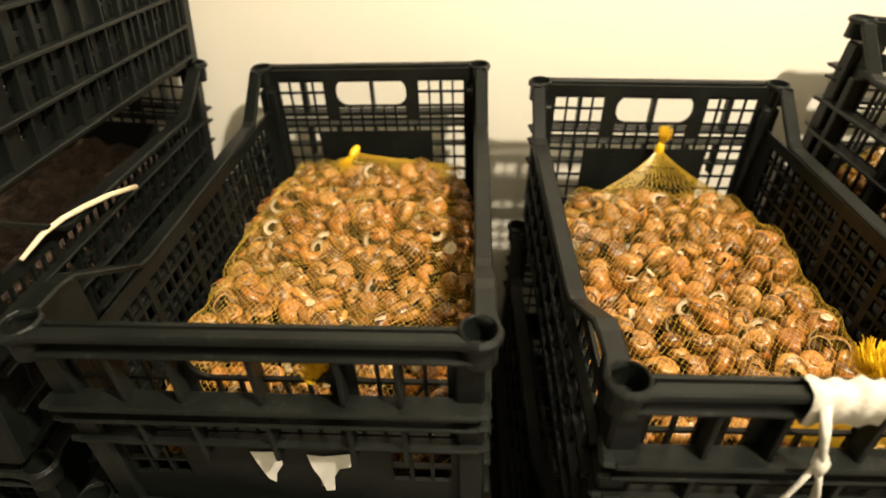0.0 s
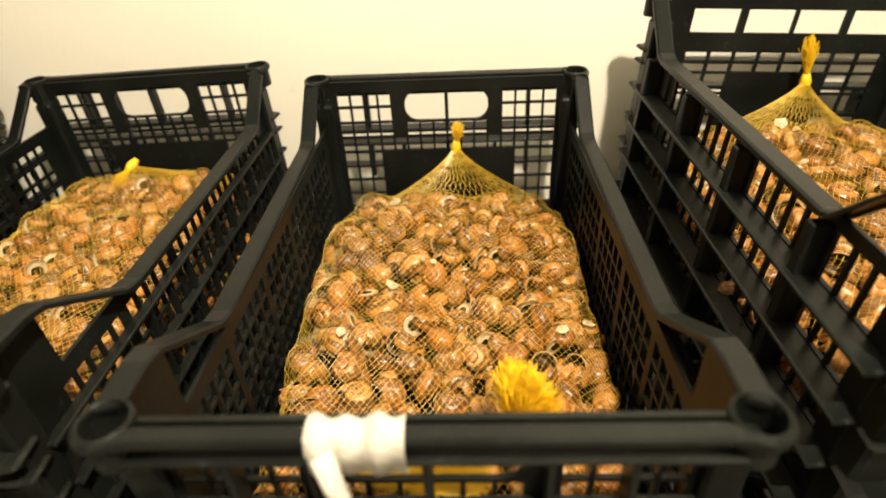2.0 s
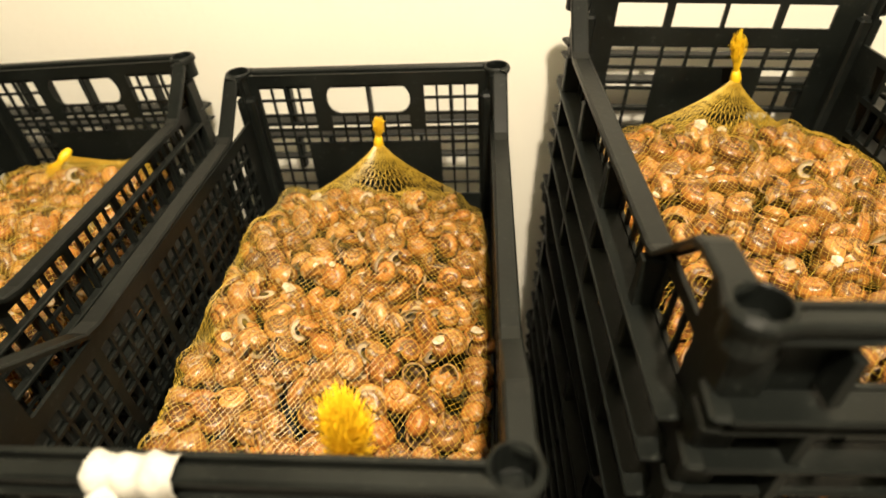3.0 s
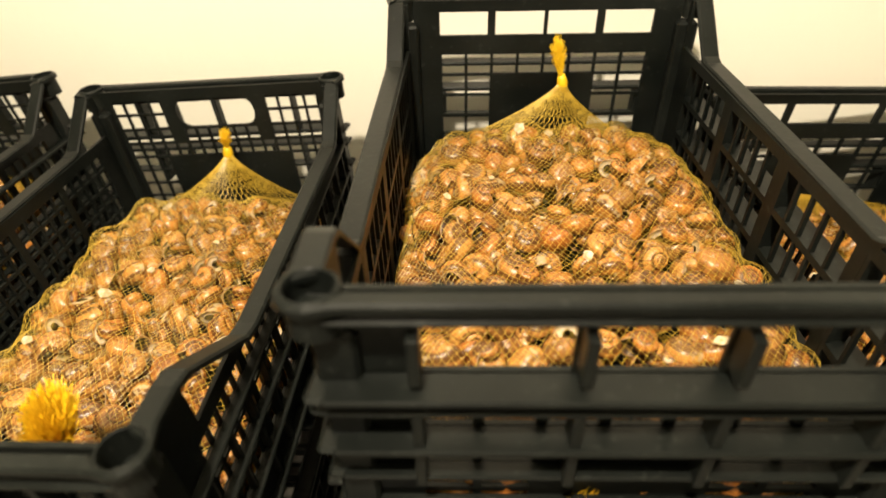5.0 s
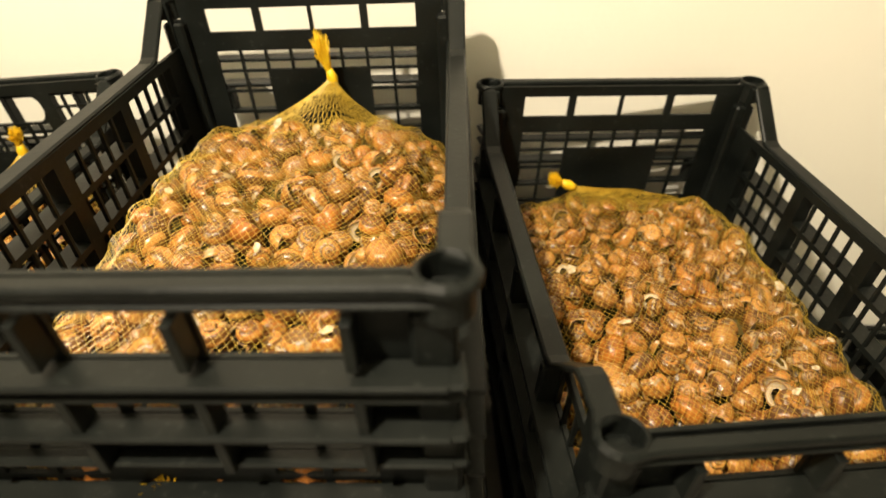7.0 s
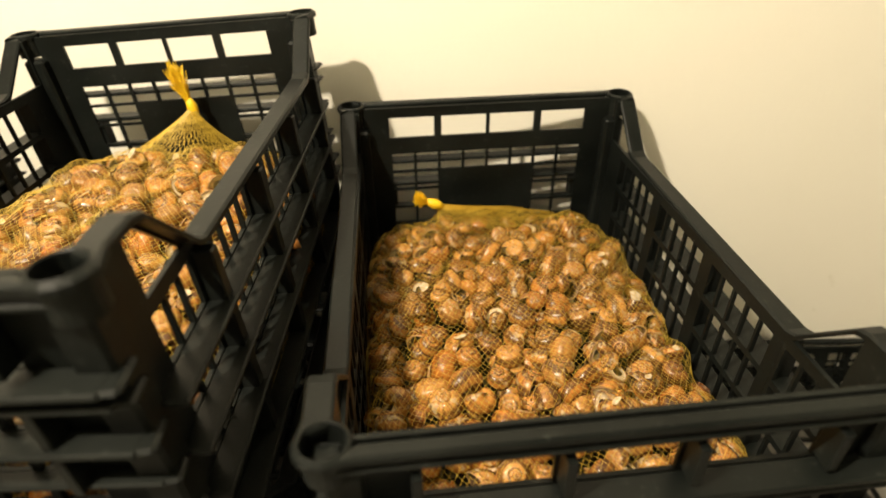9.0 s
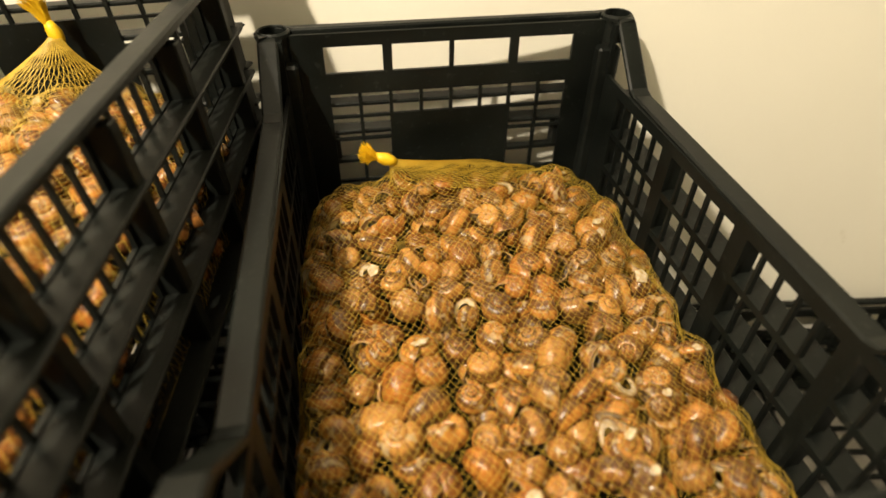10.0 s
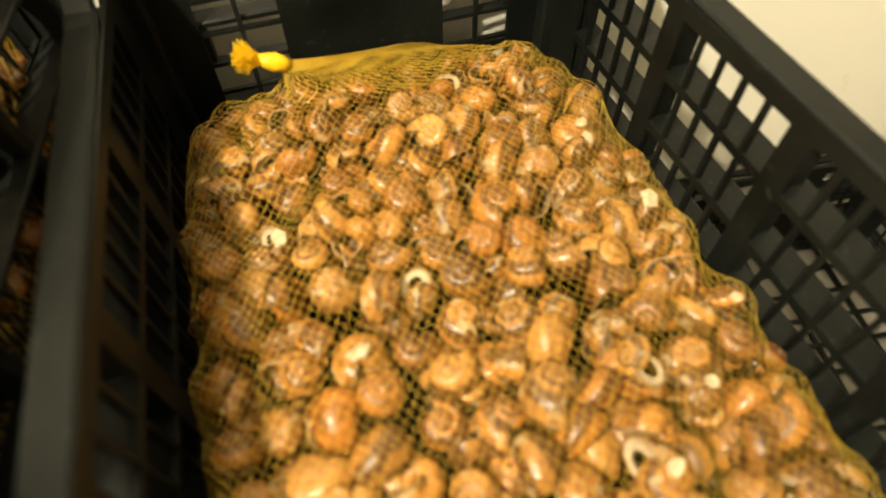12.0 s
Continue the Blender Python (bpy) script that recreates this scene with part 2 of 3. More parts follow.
# ---- crates ----
def rim_mesh(name, front, back, drop, width, thick, material):
    """The rolled top edge, high at both ends and low along the sides. front, back: where the ramps begin and end along y."""
    X, Y, full, end = 0.190, 0.2945, width / 2, width * 0.31
    side = [(-0.2685, 0.0), (-front[0], 0.0), (-front[0] * 0.85 - front[1] * 0.15, -drop * 0.06), (-front[0] * 0.15 - front[1] * 0.85, -drop * 0.94), (-front[1], -drop),
            (0.0, -drop), (back[1], -drop), (back[0] * 0.15 + back[1] * 0.85, -drop * 0.94), (back[0] * 0.85 + back[1] * 0.15, -drop * 0.06), (0.2685 if back[0] > 0.2685 else back[0], 0.0)]
    # at each corner the edge bends round the socket as a narrow lip
    bend = [(0.1990, 0.2760, 0.003)] + [(0.1855 + 0.0166 * math.cos(q), 0.2855 + 0.0166 * math.sin(q), 0.0024) for q in (0.0, 0.4, 0.79, 1.17, 1.57)] + [(0.1765, 0.2990, 0.003)]
    path = [(X, y, z, full) for y, z in side]
    path += [(x, y, 0, w) for x, y, w in bend] + [(0.166, Y, 0, end), (0.0, Y, 0, end), (-0.166, Y, 0, end)] + [(-x, y, 0, w) for x, y, w in reversed(bend)]
    path += [(-X, y, z, full) for y, z in reversed(side)]
    path += [(-x, -y, 0, w) for x, y, w in bend] + [(-0.166, -Y, 0, end), (0.0, -Y, 0, end), (0.166, -Y, 0, end)] + [(x, -y, 0, w) for x, y, w in reversed(bend)]
    path, widths = [(x * narrow(y), y, z) for x, y, z, w in path], [w for x, y, z, w in path]
    t, c = thick, 0.002
    verts, faces, n, m = [], [], len(path), 10
    for i in range(n):
        a, b = Vector(path[i - 1]), Vector(path[(i + 1) % n])
        d = (b - a)
        d.z = 0
        d.normalize()
        out = Vector((d.y, -d.x, 0))
        w = widths[i]
        prof = [(-w + c, 0), (w - c, 0), (w, -c), (w, -t), (w * 0.7, -t), (w * 0.7, -0.0035), (-w * 0.7, -0.0035), (-w * 0.7, -t), (-w, -t), (-w, -c)]
        for u, v in prof:
            verts.append(Vector(path[i]) + out * u + Vector((0, 0, v)))
    for i in range(n):
        for k in range(m):
            j, l = (i + 1) % n, (k + 1) % m
            faces.append([i * m + k, i * m + l, j * m + l, j * m + k])
    return mesh_of(name, verts, faces, [material])


def boss_mesh(name, outer, inner, depth, hole, sides=20):
    """A corner socket: a tube with a round hole in its top."""
    prof = [(inner + 0.0012, -depth), (inner + 0.0012, -0.006), (outer, -0.006), (outer, -0.002), (outer - 0.002, 0), (inner + 0.001, 0), (inner, -0.001), (inner, -hole), (0.0005, -hole)]
    verts, faces, m = [], [], len(prof)
    for k in range(sides):
        a = 2 * math.pi * k / sides
        verts += [(r * math.cos(a), r * math.sin(a), z) for r, z in prof]
    for k in range(sides):
        l = (k + 1) % sides
        for i in range(m - 1):
            faces.append([k * m + i, l * m + i, l * m + i + 1, k * m + i + 1])
    return mesh_of(name, verts, faces, [PLASTIC])


K = 0.017  # the crates narrow a little towards the wall


def narrow(y):
    return 1 - K * y / 0.2855


def cells(u0, n, pitch, bar, w0, w1):
    return [(u0 + k * pitch + bar / 2, u0 + (k + 1) * pitch - bar / 2, w0, w1) for k in range(n)]


def build_crate(fine, H, label, m, closed=False):
    """A stacking produce crate, 0.40 x 0.60 m, its floor at z = 0. fine: the kind with the close grid and the round-ended grip."""
    crate = new("plastic_crate")
    crate.empty_display_size = 0.1
    tagged(crate, label, "crate", "stacked crates")
    ends, rounds, sides = [], [], []
    if fine:
        p, b, r0, rp = 0.0201, 0.0032, 0.018, 0.0226
        rows = int((H - 0.045) / rp)
        for r in range(rows):
            w1, w0 = H - r0 - r * rp - b / 2, H - r0 - (r + 1) * rp + b / 2
            if r < 2:
                cols = [*range(0, 4), *range(12, 16)]
            elif r == 2:
                cols = [*range(0, 4), *range(5, 11), *range(12, 16)]
            elif r == 3:
                cols = range(16)
            else:
                cols = [0, 1, 2, 13, 14, 15]
            ends += [(-8 * p + c * p + b / 2, -8 * p + (c + 1) * p - b / 2, w0, w1) for c in cols]
        s0, s1 = H - r0 - 2 * rp + b / 2, H - r0 - b / 2
        for u0, u1, at in ((-0.061, -0.0015, -1), (0.0015, 0.061, 1)):
            ends.append((u0, u1, s0, s1))
        for su in (-1, 1):
            rounds += [(su * 0.061, s1, -su, -1, 0.019), (su * 0.061, s0, -su, 1, 0.019)]
        for r in range(int((H - 0.10) / rp)):
            w1, w0 = H - 0.078 - r * rp, H - 0.078 - (r + 1) * rp + 0.004
            for g in range(5):
                if closed and g == 2 and r < 3:
                    continue
                sides += cells(-0.235 + g * 0.095, 5, 0.0176, 0.0105 if closed else 0.0035, w0, w1)
        drop, front, back = 0.058, (0.240, 0.125), (0.278, 0.190)
        ledges = [(0.023, 0.016, 0.005), (0.079, 0.022, 0.006), (0.099, 0.018, 0.005), (0.132, 0.014, 0.004), (0.224, 0.020, 0.006)]
        side_ledges = [0.095, 0.140, 0.185, H - 0.016]
        ribs = (-0.118, -0.068, 0.0, 0.072, 0.120)
    else:
        for u0, u1 in ((-0.137, -0.075), (-0.065, -0.0025), (0.0025, 0.065), (0.075, 0.137)):
            ends.append((u0, u1, H - 0.0486, H - 0.0184))
        ends += cells(-0.137, 8, 0.03425, 0.004, H - 0.1005, H - 0.073)
        for r in range(int((H - 0.14) / 0.0295)):
            w1 = H - 0.1040 - r * 0.0295
            for c in (0, 1, 6, 7):
                u = -0.137 + c * 0.03425
                ends.append((u + 0.002, u + 0.03225, w1 - 0.0260, w1))
        fronts = [(-0.134, -0.046, H - 0.070, H - 0.0184), (-0.036, 0.037, H - 0.070, H - 0.0184), (0.047, 0.134, H - 0.070, H - 0.0184)]
        fronts += cells(-0.137, 7, 0.0391, 0.007, H - 0.123, H - 0.094)
        for r in range(3):
            for c in (0, 1, 5, 6):
                u = -0.137 + c * 0.0391
                fronts.append((u + 0.003, u + 0.0361, H - 0.164 - r * 0.034, H - 0.136 - r * 0.034))
        for r in range(4):
            w1 = H - 0.074 - r * 0.048
            for u0, n in ((-0.240, 3), (-0.155, 5), (-0.023, 5), (0.109, 5)):
                sides += cells(u0, n, 0.0232, 0.0036, w1 - 0.041, w1)
        drop, front, back = 0.058, (0.236, 0.165), (0.276, 0.192)
        ledges = [(0.016, 0.016, 0.005), (0.073, 0.024, 0.006), (0.089, 0.019, 0.005), (0.125, 0.022, 0.006), (0.165, 0.014, 0.005), (0.208, 0.022, 0.006)]
        side_ledges = [0.1185, 0.1665, 0.2145, H - 0.016]
        ribs = (-0.134, -0.041, 0.042, 0.134)
    end = sheet("end_panel", (-0.171, 0.171, 0.004, H - 0.004), ends, 0.004, PLASTIC, rounds)
    if fine:
        fronts = ends + [(-8 * p + c * p + b / 2, -8 * p + (c + 1) * p - b / 2, H - r0 - 5 * rp + b / 2, H - r0 - 4 * rp - b / 2) for c in range(3, 13)]
    near = sheet("end_panel", (-0.171, 0.171, 0.004, H - 0.004), fronts, 0.004, PLASTIC, rounds)
    for s in (-1, 1):
        put_part("end_panel", near if s < 0 else end, crate, pose(0, s * 0.281, 0) @ Matrix.Diagonal((narrow(s * 0.281), 1, 1, 1)))
    sides.append((-0.222 if fine else -0.234, 0.262, H - drop - 0.004, H + 0.1))
    wall = sheet("side_panel", (-0.271, 0.271, 0.005, H - 0.005), sides, 0.004, PLASTIC)
    for s in (-1, 1):
        put_part("side_panel", wall, crate, pose(s * 0.181, 0, 0, 0, 0, 90 + s * 1.2))
    put_part("rim", rim_mesh("rim", front, back, drop, 0.020, 0.0065, PLASTIC), crate, pose(0, 0, H))
    boss = boss_mesh("corner_socket", 0.0172, 0.0138, 0.030, 0.026)
    post = block_mesh("corner_post", 0.026, 0.026, H - 0.036, 0.003, PLASTIC)
    for x in (-1, 1):
        for y in (-1, 1):
            put_part("corner_socket", boss, crate, pose(x * 0.1855 * narrow(y * 0.2855), y * 0.2855, H + 0.0012))
            put_part("corner_post", post, crate, pose(x * 0.1775 * narrow(y * 0.2855), y * 0.2775, H / 2 - 0.014))
    for d, w, t in ledges:
        if d < H - 0.03:
            me = block_mesh("ledge", 0.372, w, t, 0.0015, PLASTIC)
            for s in (-1, 1):
                put_part("ledge", me, crate, pose(0, s * (0.2835 + w / 2), H - d) @ Matrix.Diagonal((narrow(s * 0.29), 1, 1, 1)))
            corner = block_mesh("corner_ledge", 0.020, w + 0.008, t * 0.9, 0.003, PLASTIC)
            for s in (-1, 1):
                for x in (-1, 1):
                    put_part("corner_ledge", corner, crate, pose(x * 0.1855 * narrow(s * 0.29), s * (0.2845 + w / 2 - 0.006), H - d, 0, 0, -x * s * 6))
    web = block_mesh("rib", 0.005 if fine else 0.007, 0.014 if fine else 0.018, 0.050 if fine else 0.038, 0.0008, PLASTIC)
    for s in (-1, 1):
        for x in ribs:
            for d in ((0.0505, 0.126) if fine else (0.045, 0.107, 0.148) if s < 0 else (0.148,)):
                put_part("rib", web, crate, pose(x * narrow(s * 0.29), s * (0.2912 if fine else 0.2925), H - d))
    me = block_mesh("side_ledge", 0.011 if fine else 0.022, 0.545, 0.005, 0.0012, PLASTIC)
    for d in side_ledges:
        for s in (-1, 1):
            put_part("side_ledge", me, crate, pose(s * (0.1888 if fine else 0.1938), 0, H - d, 0, 0, s * 1.2))
    if fine:
        web = block_mesh("side_rib", 0.008, 0.004, 0.046, 0.0008, PLASTIC)
        for d in side_ledges[:-1]:
            for s in (-1, 1):
                for k in range(-6, 7):
                    put_part("side_rib", web, crate, pose(s * 0.1873 * narrow(k * 0.0405), k * 0.0405, H - d - 0.026))
    else:
        web = block_mesh("side_post", 0.020, 0.012, H - 0.082, 0.0012, PLASTIC)
        for s in (-1, 1):
            for y in (-0.163, -0.031, 0.101, 0.233):
                put_part("side_post", web, crate, pose(s * 0.1905 * narrow(y), y, (H - 0.060) / 2))
    grid = [(-0.165 + 0.041 * i, -0.165 + 0.041 * i + 0.034, -0.262 + 0.0437 * j, -0.262 + 0.0437 * j + 0.037) for i in range(8) for j in range(12)]
    put_part("base", sheet("base", (-0.178, 0.178, -0.277, 0.277), grid, 0.005, PLASTIC), crate, pose(0, 0, 0.008, -90))
    foot = block_mesh("foot_rail", 0.352, 0.012, 0.014, 0.002, PLASTIC)
    for s in (-1, 1):
        put_part("foot_rail", foot, crate, pose(0, s * 0.2735, 0.0072))
    foot = block_mesh("foot_rail", 0.012, 0.53, 0.013, 0.002, PLASTIC)
    for s in (-1, 1):
        put_part("foot_rail", foot, crate, pose(s * 0.1735, 0, 0.007))
    crate.matrix_basis = m
    return crate


def crate_pose(x, y, ztop, H, yaw=0.0, across=0.0, along=0.0):
    """By the middle of the rim; across, along: degrees by which the rim rises to the right and to the back."""
    return pose(x, y, ztop, 0, 0, yaw) @ pose(0, 0, 0, along, -across, 0) @ pose(0, 0, -H)


H1, H2 = 0.245, 0.285
M_A = crate_pose(-0.4482, 0.0406, 0.7362, H1, -2.35, 5.17, 0.79)
M_B = crate_pose(0.0004, 0.0016, 0.7523, H1, 0.12, 2.7, 0.7)
M_C = crate_pose(0.4801, 0.0481, 0.8510, H2, 3.26, -0.86, 0.66)
M_D = crate_pose(0.9388, 0.0874, 0.7036, H2, 10.89, -4.72, 1.89)
NARROW, BROAD = Matrix.Diagonal((0.965, 1.006, 1, 1)), Matrix.Diagonal((1.013, 0.982, 1, 1))
crate_b = build_crate(True, H1, "black plastic fine-grid crate with a white cloth tied on its rim", M_B @ NARROW)
crate_a = tagged(copy_thing(crate_b, M_A @ NARROW), "black plastic fine-grid crate with torn paper scraps on its front")
crate_c = build_crate(False, H2, "tall black plastic crate with square windows holding a tied bag", M_C @ BROAD @ Matrix.Diagonal((1.02, 1.005, 1, 1)))
crate_d = tagged(copy_thing(crate_c, M_D @ BROAD), "black plastic crate with square windows, skewed on its stack")
LOW = "dusty black plastic crate at the bottom of a stack"
for x, y, yaw, n in ((-0.447, 0.035, -2.0, 2), (0.002, 0.003, 0.5, 2)):
    for k in range(n):
        tagged(copy_thing(crate_b, pose(x, y, 0.245 * k, 0, 0, yaw)), LOW)
for k in range(2):
    tagged(copy_thing(crate_c, pose(0.480, 0.045, 0.283 * k, 0, 0, 3.8)), LOW)
shallow = build_crate(True, 0.192, "shallow black plastic crate under a skewed crate", pose(0.930, 0.080, 0.0, 0, 0, 9.0))
copy_thing(shallow, pose(0.932, 0.082, 0.192, 0, 0, 9.5))
# the tall stack beside the first bag, and the single crate at the far end
E_X, E_Y = -0.895, 0.075
for k in range(2):
    tagged(copy_thing(crate_b, pose(E_X, E_Y, 0.245 * k, 0, 0, 0)), LOW)
crate_e = tagged(copy_thing(crate_b, crate_pose(E_X, E_Y, 0.735, H1, 0, 0, -3.5)), "dull black plastic crate half full of dark litter, another on top")
build_crate(True, H1, "empty black slotted crate stacked on top of the litter crate", crate_pose(E_X, E_Y, 0.983, H1, 0, 0, -3.5), True)
tagged(copy_thing(shallow, pose(1.41, 0.125, 0.0, 0, 0, 0.0)), "shallow black plastic crate alone on the floor by the wall")


# ---- snail shells ----
def shell_mesh(name, turns, ring, steps, aperture, seed):
    """A globular shell about 1.7 across: a tube that winds and widens. aperture: open, capped or broken."""
    rnd = random.Random(seed)
    k = math.log(2.05) / (2 * math.pi)
    end = turns * 2 * math.pi
    tall = rnd.uniform(0.60, 0.78)
    verts, faces, index, uvs = [], [], [], []
    for i in range(steps + 1):
        th = end * i / steps
        s = math.exp(k * (th - end))
        c = Vector((0.41 * s * math.cos(th), 0.41 * s * math.sin(th), -tall * 1.18 * s))
        rr = 0.60 * s * (1.05 if i == steps else 1.0) * (1 + 0.018 * math.sin(th * 9.0 + seed))
        for j in range(ring):
            a = 2 * math.pi * j / ring
            out = Vector((math.cos(th), math.sin(th), 0))
            verts.append(c + out * (rr * math.cos(a)) + Vector((0, 0, 1.06 * rr * math.sin(a))))
    for i in range(steps):
        for j in range(ring):
            l = (j + 1) % ring
            faces.append([i * ring + j, (i + 1) * ring + j, (i + 1) * ring + l, i * ring + l])
            index.append(0)
            u0, u1, v0, v1 = turns * i / steps, turns * (i + 1) / steps, j / ring, (j + 1) / ring
            uvs += [(u0, v0), (u1, v0), (u1, v1), (u0, v1)]
    last = steps * ring
    rim = [Vector(verts[last + j]) for j in range(ring)]
    mid = sum(rim, Vector()) / ring
    ahead = Vector((-math.sin(end), math.cos(end), 0))
    rows = [(0.94, 0.05, 1), (0.84, 0.02, 1)]
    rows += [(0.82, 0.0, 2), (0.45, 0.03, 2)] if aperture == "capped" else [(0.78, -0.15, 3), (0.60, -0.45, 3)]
    prev = last
    for f, push, mat in rows:
        b = len(verts)
        verts += [mid + (r - mid) * f + ahead * push for r in rim]
        for j in range(ring):
            l = (j + 1) % ring
            faces.append([prev + j, b + j, b + l, prev + l])
            index.append(mat)
            uvs += [(0, 0)] * 4
        prev = b
    faces.append([prev + j for j in range(ring)])
    index.append(rows[-1][2])
    uvs += [(0, 0)] * ring
    arr = np.array([tuple(v) for v in verts])
    arr -= (arr.max(0) + arr.min(0)) / 2
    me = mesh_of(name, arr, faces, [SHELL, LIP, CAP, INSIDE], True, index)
    layer = me.uv_layers.new(name="UVMap")
    layer.data.foreach_set("uv", np.array(uvs, dtype=np.float32).ravel())
    return me


SHELLS = [shell_mesh("shell", 3.1, 12, 40, kind, i) for i, kind in enumerate(("open", "open", "open", "capped", "open", "capped", "open"))]
MOUTH = Vector((-math.sin(6.2 * math.pi), math.cos(6.2 * math.pi), 0))
ROUGH = shell_mesh("shell_low", 2.0, 8, 16, "open", 3)
ROUGH_V = np.array([v.co for v in ROUGH.vertices])
ROUGH_F = [list(p.vertices) for p in ROUGH.polygons]
ROUGH_I = [p.material_index for p in ROUGH.polygons]
ROUGH_UV = np.array([d.uv for d in ROUGH.uv_layers[0].data])


def shell_heap(name, places, parent):
    """Many shells joined: places are (point, rotation, size)."""
    V, F, I, k = [], [], [], len(ROUGH_V)
    for i, (p, r, s) in enumerate(places):
        V.append(ROUGH_V @ (np.array(r) * s).T + np.array(p))
        F += [[a + i * k for a in f] for f in ROUGH_F]
        I += ROUGH_I
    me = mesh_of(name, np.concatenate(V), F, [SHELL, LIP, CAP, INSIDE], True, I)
    layer = me.uv_layers.new(name="UVMap")
    layer.data.foreach_set("uv", np.tile(ROUGH_UV, (len(places), 1)).astype(np.float32).ravel())
    return tagged(put_part(name, me, parent), kind="stuff")


def any_turn(rnd):
    if rnd.random() < 0.84:
        lean = abs(rnd.gauss(0.0, 0.8))
        way = rnd.uniform(0, 6.28)
        return (Matrix.Rotation(lean, 3, (math.cos(way), math.sin(way), 0)) @ Matrix.Rotation(rnd.uniform(0, 6.28), 3, "Z"))
    return Euler((rnd.uniform(0, 6.28), rnd.uniform(0, 6.28), rnd.uniform(0, 6.28))).to_matrix()


class Bag:
    """A net bag of shells in its crate's own coordinates."""

    def __init__(self, m, label, x, y, ax, ay, low, high, seed, ridge=0.0):
        self.x, self.y, self.ax, self.ay, self.low, self.high, self.ridge = x, y, ax, ay, low, high, ridge
        self.rnd, self.seed = random.Random(seed), seed
        self.bag = new("net_bag")
        self.bag.empty_display_size = 0.1
        self.bag.matrix_basis = m
        tagged(self.bag, label, "bag", "bags of snail shells")
        self.fill()
        self.drape()

    def height(self, x, y):
        u, v = (x - self.x) / self.ax, (y - self.y) / self.ay
        r4 = min(1.0, abs(u) ** 4.5 + abs(v) ** 8)
        wavy = 0.007 * noise.noise(Vector((x * 14, y * 14, self.seed))) + self.ridge * v
        return self.low + (self.high - self.low) * (0.42 + 0.58 * math.sqrt(1 - r4)) + wavy * (1 - r4)

    def fill(self):
        rnd, d = self.rnd, 0.0318
        top, under = [], []
        rows = int(2 * self.ay / (d * 0.866)) + 1
        for j in range(rows):
            y = self.y - self.ay + j * d * 0.866
            for i in range(int(2 * self.ax / d) + 1):
                x = self.x - self.ax + (i + 0.5 * (j % 2)) * d
                x += rnd.uniform(-0.007, 0.007)
                yy = y + rnd.uniform(-0.007, 0.007)
                u, v = (x - self.x) / self.ax, (yy - self.y) / self.ay
                r = (abs(u) ** 5 + abs(v) ** 8)
                if r > 1.0:
                    continue
                s = rnd.choice((rnd.uniform(0.0175, 0.0210), rnd.uniform(0.0195, 0.0245)))
                top.append((Vector((x, yy, self.height(x, yy) - 0.018 + rnd.uniform(-0.009, 0.006))), s))
                if rnd.random() < 0.9:
                    under.append((Vector((x + rnd.uniform(-0.012, 0.012), yy + rnd.uniform(-0.012, 0.012), self.height(x, yy) - 0.036)), 0.0225))
        n = int(4 * (self.ax + self.ay) / 0.030)
        for z in (0.018, 0.043, 0.066):
            if self.low + z > self.low + (self.high - self.low) * 0.62:
                continue
            for k in range(n):
                a = 2 * math.pi * k / n + rnd.uniform(-0.03, 0.03)
                c, s = math.cos(a), math.sin(a)
                x = self.x + self.ax * math.copysign(abs(c) ** 0.42, c) * 0.985
                y = self.y + self.ay * math.copysign(abs(s) ** 0.42, s) * 0.985
                under.append((Vector((x, y, self.low + z + rnd.uniform(-0.005, 0.005))), rnd.uniform(0.0170, 0.0215)))
        self.top = top
        nearest = sorted(top, key=lambda e: e[0].y)
        for p, s in nearest[:300]:
            me, turn = rnd.choice(SHELLS), any_turn(rnd)
            if rnd.random() < 0.006:
                # a sealed mouth turned up to the net
                me, turn = SHELLS[rnd.choice((3, 5))], MOUTH.rotation_difference(Vector((rnd.gauss(0, 0.4), rnd.gauss(-0.4, 0.3), 1.0))).to_matrix()
            put_part("shell", me, self.bag, Matrix.Translation(p) @ turn.to_4x4() @ Matrix.Diagonal((s, s, s, 1)))
        rest = [(p, any_turn(rnd), s) for p, s in nearest[300:] + under]
        shell_heap("inner_shell_mass", rest, self.bag)

    def drape(self):
        """The net: strands slung over the shells, crossing in small diamonds."""
        P = np.array([tuple(p) for p, s in self.top])
        R = np.array([s * 0.97 for p, s in self.top])
        nu, nv = int(2.5 * self.ax / 0.0035), int(2.35 * self.ay / 0.0046)
        U, V = np.meshgrid(np.linspace(-1.18, 1.18, nu), np.linspace(-1.12, 1.12, nv), indexing="ij")
        wob = np.array([[noise.noise(Vector((U[i, j] * 4, V[i, j] * 6, 3.3 + self.seed))) for j in range(nv)] for i in range(nu)])
        U, V = U + 0.035 * wob, V + 0.02 * wob[::-1, ::-1]
        r = (np.abs(U) ** 5 + np.abs(V) ** 8)
        r = np.maximum(r, 1e-6) ** 0.16
        over = np.clip(r - 0.93, 0, None)
        k = np.where(r > 1.0, 1.0 / r, 1.0)
        X, Y = self.x + U * k * (self.ax + 0.006), self.y + V * k * (self.ay + 0.006)
        Z = np.empty_like(X)
        for i in range(nu):
            d2 = (X[i][:, None] - P[None, :, 0]) ** 2 + (Y[i][:, None] - P[None, :, 1]) ** 2
            h = np.where(d2 < R[None] ** 2, P[None, :, 2] + np.sqrt(np.maximum(R[None] ** 2 - d2, 0)), -1)
            Z[i] = np.maximum(h.max(1), [self.height(a, b) - 0.012 for a, b in zip(X[i], Y[i])])
        base = Z.copy()
